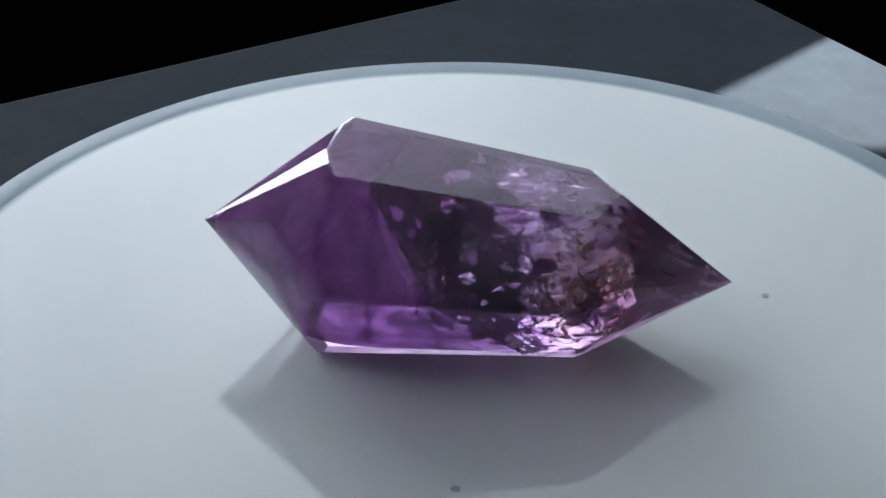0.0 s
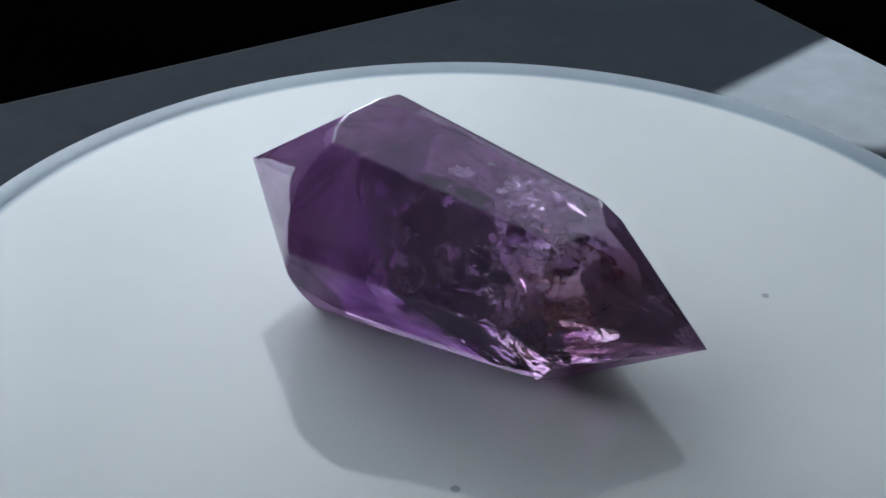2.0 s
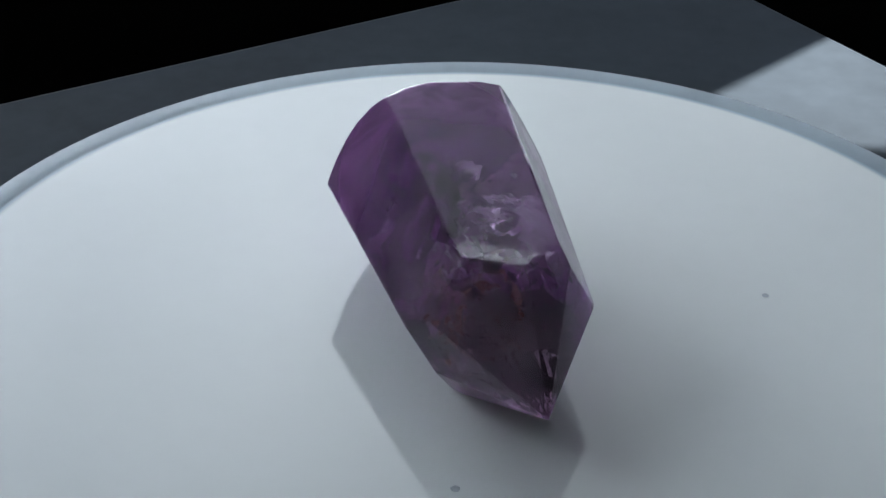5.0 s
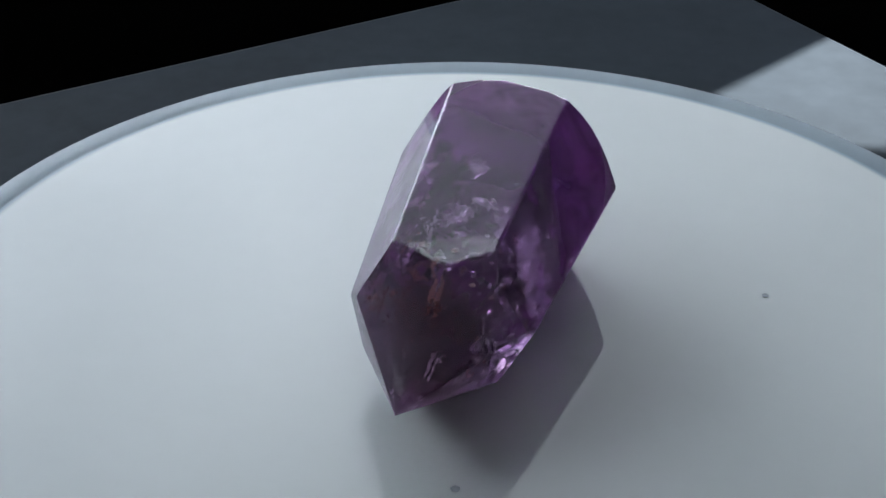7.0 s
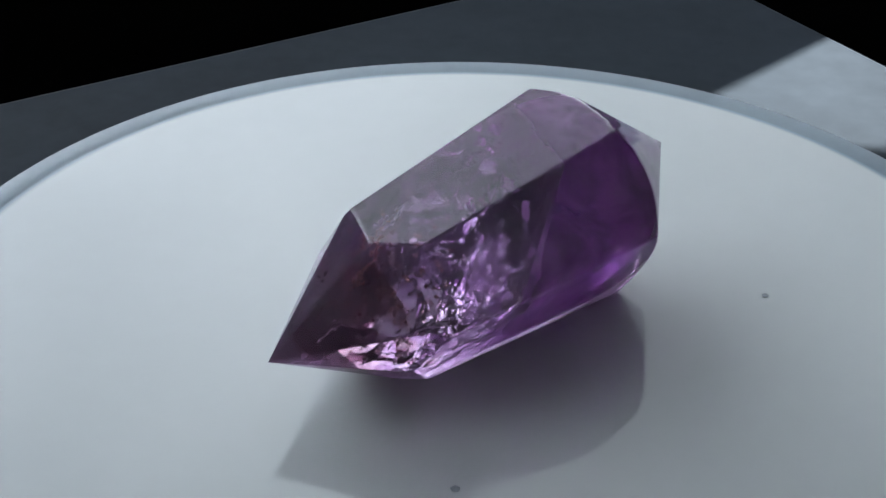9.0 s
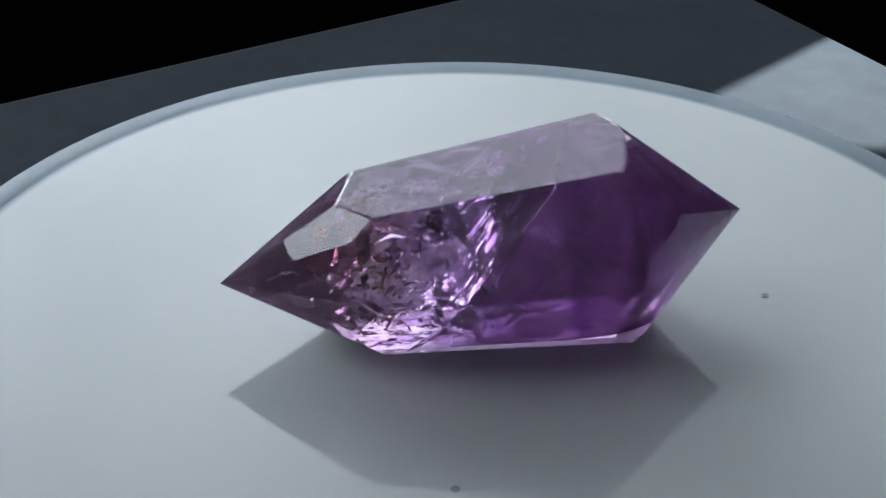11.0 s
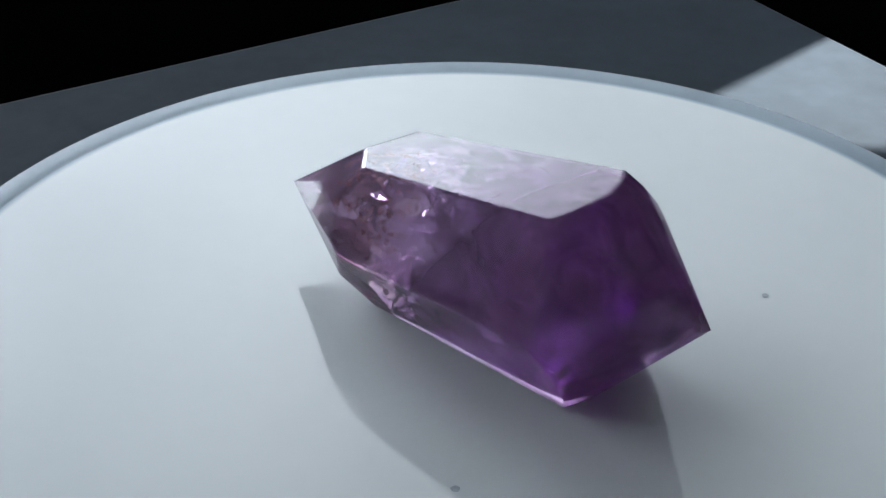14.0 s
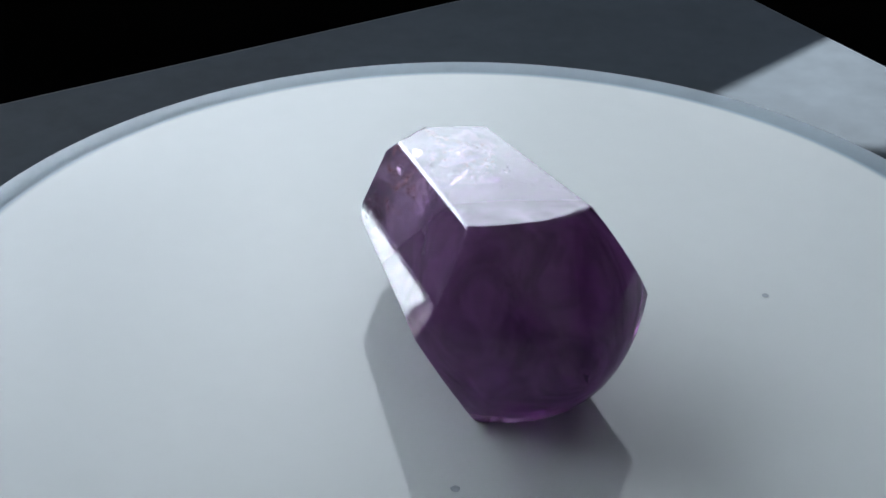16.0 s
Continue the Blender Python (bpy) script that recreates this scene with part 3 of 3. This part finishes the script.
def flakes(count, lo, hi, size, seed, lean=(1, 0, 0), thin=0.35, share=0.9, groups=16, spread=0.0022, level=None, tilt=(0, 0)):
    """Many small bent flakes in loose swarms through a stretch of the crystal."""
    rng = random.Random(seed)
    swarm = [Vector([rng.uniform(lo[i], hi[i]) for i in range(3)]) for _ in range(groups)]
    bm = bmesh.new()
    made = 0
    while made < count:
        p = rng.choice(swarm) + Vector([rng.gauss(0, spread) for _ in range(3)])
        if not inside(p, share):
            continue
        made += 1
        a = (Vector(lean) + Vector([rng.gauss(0, 0.55) for _ in range(3)])).normalized()
        b = a.cross(Vector([rng.gauss(0, 1) for _ in range(3)])).normalized()
        c = a.cross(b)
        if level:                     # lie nearly flat, to mirror the low sky
            c = Vector((rng.gauss(tilt[0], level), rng.gauss(tilt[1], level), 1)).normalized()
            a = c.cross(Vector([rng.gauss(0, 1) for _ in range(3)])).normalized()
            b = c.cross(a)
        ln = size * rng.uniform(0.3, 1.0) ** 1.6
        wd = ln * thin * rng.uniform(0.4, 1.4)
        n, bend = 6, rng.uniform(-0.3, 0.3) * ln
        left, right = [], []
        for k in range(n + 1):
            t = k / n * 2 - 1
            spread = wd * (1 - t * t) ** 0.6 * rng.uniform(0.55, 1.2) + 0.00002
            mid = p + a * ln * t + c * bend * t * t
            left.append(bm.verts.new(mid + b * spread))
            right.append(bm.verts.new(mid - b * spread * rng.uniform(0.5, 1) + c * spread * rng.uniform(-0.4, 0.4)))
        for k in range(n):
            f = bm.faces.new((left[k], left[k + 1], right[k + 1], right[k]))
            f.smooth = True
    return bm


def shards(count, lo, hi, size, seed, face=(0, 0, 1), stray=0.7, thin=0.5, share=0.93, groups=10, spread=0.002, grain=(1, 0, 0.5), gap=0.02):
    """Open cracks: thin angular lenses of air with broken outlines, in swarms, that face more or less one way."""
    rng = random.Random(seed)
    swarm = [Vector([rng.uniform(lo[i], hi[i]) for i in range(3)]) for _ in range(groups)]
    bm = bmesh.new()
    made = 0
    for _ in range(count * 40):
        if made == count:
            break
        p = rng.choice(swarm) + Vector([rng.gauss(0, spread) for _ in range(3)])
        c = (Vector(face).normalized() + Vector([rng.gauss(0, stray) for _ in range(3)])).normalized()
        b = c.cross(Vector(grain) + Vector([rng.gauss(0, 0.35) for _ in range(3)])).normalized()
        a = b.cross(c)
        ln = size * rng.uniform(0.25, 1.0) ** 1.5
        n = rng.choice((5, 7, 8, 11))
        rim, hollow = [], rng.uniform(-0.12, 0.12) * ln
        for k in range(n):
            t = 2 * math.pi * (k + rng.uniform(-0.3, 0.3)) / n
            r = ln * rng.uniform(0.3, 1.0)
            rim.append(p + a * math.cos(t) * r + b * math.sin(t) * r * thin + c * hollow * rng.uniform(0.3, 1.0))
        if not all(inside(q, share) for q in rim):
            continue
        made += 1
        rim = [bm.verts.new(q) for q in rim]
        up, low = bm.verts.new(p + c * ln * gap), bm.verts.new(p - c * ln * gap)
        for q, r in zip(rim, rim[1:] + rim[:1]):
            bm.faces.new((q, r, up))
            bm.faces.new((r, q, low))
    return bm


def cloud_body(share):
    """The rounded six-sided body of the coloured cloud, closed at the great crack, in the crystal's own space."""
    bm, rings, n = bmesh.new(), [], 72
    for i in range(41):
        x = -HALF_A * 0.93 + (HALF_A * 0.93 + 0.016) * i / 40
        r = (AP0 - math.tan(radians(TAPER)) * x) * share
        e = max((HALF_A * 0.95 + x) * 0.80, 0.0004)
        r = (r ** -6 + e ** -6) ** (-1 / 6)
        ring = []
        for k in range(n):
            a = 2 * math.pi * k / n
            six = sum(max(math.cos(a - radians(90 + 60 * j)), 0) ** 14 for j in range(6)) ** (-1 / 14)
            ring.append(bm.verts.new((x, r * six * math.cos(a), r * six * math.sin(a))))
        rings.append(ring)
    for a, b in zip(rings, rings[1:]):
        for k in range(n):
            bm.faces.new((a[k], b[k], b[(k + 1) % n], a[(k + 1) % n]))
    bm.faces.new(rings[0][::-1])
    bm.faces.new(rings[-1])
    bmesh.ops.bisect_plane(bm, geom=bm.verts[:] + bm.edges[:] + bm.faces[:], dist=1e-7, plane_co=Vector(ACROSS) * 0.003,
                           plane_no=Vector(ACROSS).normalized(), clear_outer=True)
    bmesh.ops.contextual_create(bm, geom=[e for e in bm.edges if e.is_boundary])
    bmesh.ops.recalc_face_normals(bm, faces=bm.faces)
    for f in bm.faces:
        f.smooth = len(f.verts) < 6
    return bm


def inclusions(root):
    p1, p2, p3 = Vector((-0.009, 0.0086, 0.0277)), Vector((0.0045, 0.0146, 0.0135)), Vector((-0.0095, -0.0135, 0.0195))
    mid = Vector((-0.001, 0.0, 0.014))
    part("crack", gap_sheet(mid, p2 - p1, p3 - p1, 0.050, 0.042, 0.00010, 3.1), M_VOID, root, "silvery open crack across the crystal")
    groups = (("shattered open cracks in the clear end", 75, (0.000, -0.009, 0.003), (0.024, 0.011, 0.021), 0.0022, 31, (0.7, 0.3, 0.5), 0.8, 0.4, 22, 0.002, (0.2, 0.2, 1)),
              ("streaky cracks close under the top face", 34, (0.005, 0.000, 0.0232), (0.015, 0.005, 0.0250), 0.0024, 32, (0.05, 0.1, 1), 0.16, 0.22, 6, 0.0011, (1, 0.5, 0)),
              ("streaky cracks close under the top face", 34, (-0.005, -0.006, 0.0245), (0.012, 0.000, 0.0255), 0.0022, 36, (-0.05, -0.1, 1), 0.16, 0.25, 6, 0.0011, (1, -0.6, 0)),
              ("fine cracks along the lower edges", 70, (0.000, -0.011, 0.002), (0.014, 0.011, 0.0065), 0.0022, 33, (0, 0.3, 1), 0.5, 0.25, 12, 0.0014, (1, 0.2, -0.2)),
              ("upright cracks beside the dark middle", 22, (-0.011, -0.0125, 0.010), (-0.007, -0.010, 0.020), 0.0022, 34, (0.3, 1, 0.1), 0.45, 0.25, 5, 0.001, (0.2, 0, 1)),
              ("broken cracks beside the great crack", 120, (0.001, 0.005, 0.008), (0.009, 0.010, 0.020), 0.0017, 37, (0.78, -0.25, 0.58), 0.8, 0.35, 14, 0.0014, (0.3, 0.3, 1)),
              ("larger open cracks in the clear end", 20, (0.002, -0.006, 0.006), (0.020, 0.008, 0.019), 0.0045, 35, (0.78, -0.1, 0.5), 0.6, 0.6, 9, 0.003, (0.2, 0.2, 1)))
    for label, count, lo, hi, size, seed, face, stray, thin, swarms, spread, grain in groups:
        tagged(part("open_crack", shards(count, lo, hi, size, seed, face, stray, thin, 0.955, swarms, spread, grain), M_VOID, root, label), kind="stuff")
    # Level pale sheets that mirror the sky, added for the bright patch here.
    for k, z in enumerate((0.0190, 0.0168, 0.0146, 0.0124, 0.0102)):
        v = ((0.0052 + 0.0006 * k, 0.0066 + 0.0005 * k, z), (1, 0.2, 0.05), (0, 1, 0.05), 0.009, 0.007, 0.0006, 41.0 + k)
        part("sky_catcher", sheet(*v), M_SKY_CATCHER, root, "pale level sheet added to brighten the quartz beside the crack")
    veils = (((0.009, -0.006, 0.016), (1, 0.2, 0.5), (0, 0.6, 1), 0.014, 0.010, 0.003, 2.0),
             ((0.013, 0.001, 0.004), (1, 0, 0), (0, 1, 0.2), 0.026, 0.014, 0.002, 5.0),
             ((-0.007, -0.0095, 0.015), (0.3, 0.1, 1), (1, 0.2, 0), 0.014, 0.003, 0.002, 6.0),
             ((-0.0210, 0.0100, 0.0203), (-15, -10.5, 7.5), (0.3, 0.3, 1), 0.020, 0.003, 0.001, 9.0),
             ((0.031, 0.0, 0.0105), (1, 0, 0), (0, 0.6, 1), 0.010, 0.008, 0.002, 7.0))
    for v in veils:
        part("veil", sheet(*v), M_VEIL, root, "whitish feathery veil")
    # A dark sheet in place of the dark that the crack mirrors.
    part("dark_reflection", sheet((-0.001, -0.006, 0.014), (1, 0, 0.2), (0, 0.3, 1), 0.017, 0.020, 0.003, 8.0), M_DARK_REFLECTION, root, "dark sheet standing in for a dark inner reflection")
    # Maroon sheets that put the tip's inner shade into colour.
    for v in (((0.0255, -0.0010, 0.0137), (1, 0, -0.62), (0, 1, 0), 0.018, 0.014, 0.0008, 61.0, 30, 0.9),
              ((0.0205, -0.0010, 0.0066), (1, 0, 0.15), (0, 1, 0), 0.013, 0.012, 0.0008, 62.0, 30, 0.88)):
        part("tip_darkener", sheet(*v), M_MAROON, root, "dark maroon sheet added to darken the slender tip")
    rusty = (((0.018, -0.004, 0.014), (1, 0.2, -0.2), (0, 0.5, 1), 0.018, 0.013, 0.003, 10.0),
             ((0.015, -0.004, 0.010), (0.8, 0.3, 0.6), (0, 1, -0.4), 0.013, 0.010, 0.003, 14.0))
    for v in rusty:
        part("rusty_veil", sheet(*v, 30, 0.88), M_RUSTVEIL, root, "rust-stained veil")
    # tinted sheets across the axis, added to dim light that runs end to end
    for x, seed in ((-0.026, 51.0), (-0.016, 52.0)):
        part("dimming_sheet", sheet((x, -0.0007 - 0.036 * x, 0.01345 - 0.085 * x), (0, 1, 0), (0, 0, 1), 0.034, 0.034, 0.0004, seed, 30, 0.84), M_DIMMING, root, "purple sheet that dims light along the crystal")
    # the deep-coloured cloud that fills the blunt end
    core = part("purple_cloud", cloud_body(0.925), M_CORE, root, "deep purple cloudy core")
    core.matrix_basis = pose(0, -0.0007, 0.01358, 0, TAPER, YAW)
    fill = part("feathery_filling", cut_crystal(0.93, 0.0008, (-1, -0.003)), M_FEATHER, root, "shattered lilac and white filling")
    fill.matrix_basis = pose(0, -0.0007, 0.01358, 0, TAPER, YAW)
    for count, size, seed, thin, level in ((260, 0.0006, 11, 0.5, None), (190, 0.0009, 13, 0.3, 0.13)):
        tagged(part("rust_flakes", flakes(count, (0.008, -0.010, 0.004), (0.026, 0.001, 0.018), size, seed, (0.3, 0.2, 0.6), thin, 0.78, 30, 0.0022, level), M_RUST, root,
                    "reddish-brown and golden mineral flakes"), kind="stuff")
    # Metallic flakes set to flash the sky, in place of crack glints.
    for count, lo, hi, size, seed, tilt in ((110, (0.004, -0.002, 0.0228), (0.015, 0.005, 0.0250), 0.0021, 21, (-0.01, 0.045)),
                                            (110, (-0.007, -0.006, 0.0246), (0.013, 0.000, 0.0262), 0.0019, 22, (0.0, -0.035))):
        tagged(part("glint_flakes", flakes(count, lo, hi, size, seed, (1, 0, 0), 0.2, 0.965, 8, 0.0011, 0.03, tilt), M_GLINT, root,
                    "white flakes tilted as glints of cracks under the top face"), kind="stuff")
    tagged(part("mirror_flakes", flakes(46, (-0.0115, -0.0128, 0.010), (-0.006, -0.0108, 0.021), 0.0022, 23, (0.25, 0.05, 1), 0.12, 0.965, 6, 0.0007), M_MIRROR, root,
                "jagged upright silvery cracks"), kind="stuff")
    tagged(part("mirror_flakes", flakes(150, (-0.002, -0.011, 0.003), (0.023, 0.012, 0.0235), 0.0011, 12, (0.5, 0.1, 0.7), 0.25), M_MIRROR, root,
                "silvery flakes added as glints off cracks"), kind="stuff")
    tagged(part("mirror_flakes", flakes(170, (0.000, -0.010, 0.004), (0.023, 0.011, 0.022), 0.0010, 24, (1, 0, 0), 0.28, 0.9, 26, 0.002, 0.12), M_MIRROR, root,
                "small level silvery flakes added as glints"), kind="stuff")


inclusions(gem)


# ---- dust ----
# Specks of lens dust, drawn lying on the plate; they don't turn with it.
def dust_speck(x, y, r):
    bm = bmesh.new()
    bmesh.ops.create_icosphere(bm, subdivisions=2, radius=r)
    for v in bm.verts:
        v.co *= 1 + 0.25 * noise.noise(v.co * 3000)
        v.co.z = max(v.co.z, 0) * 0.03
    ob = part("dust_speck", bm, M_DUST)
    ob.location = (x, y, 0.0001)
    tagged(ob, "tiny grey speck on the plate standing in for lens dust", "dust", group="dust on the plate")


dust_speck(0.0461, 0.0099, 0.0006)
dust_speck(-0.0020, -0.0399, 0.0007)


# ---- motion ----
def motions():
    turn = [(0.0, 0.0), (1.5, -20.6), (3.0, -41.8), (4.2, -59.1), (5.3, -76.0), (6.5, -94.5), (7.5, -110.4), (8.5, -126.7),
            (9.2, -138.2), (10.2, -154.4), (11.3, -172.3), (12.5, -191.8), (13.5, -208.0), (14.5, -223.7), (15.3, -236.2), (16.0, -247.1)]
    walk(gem, [(t, pose(0, 0, 0, 0, 0, a)) for t, a in turn])
    walk(plate, [(t, pose(0.0009, -0.0026, 0, 0, 0, a)) for t, a in turn])


motions()
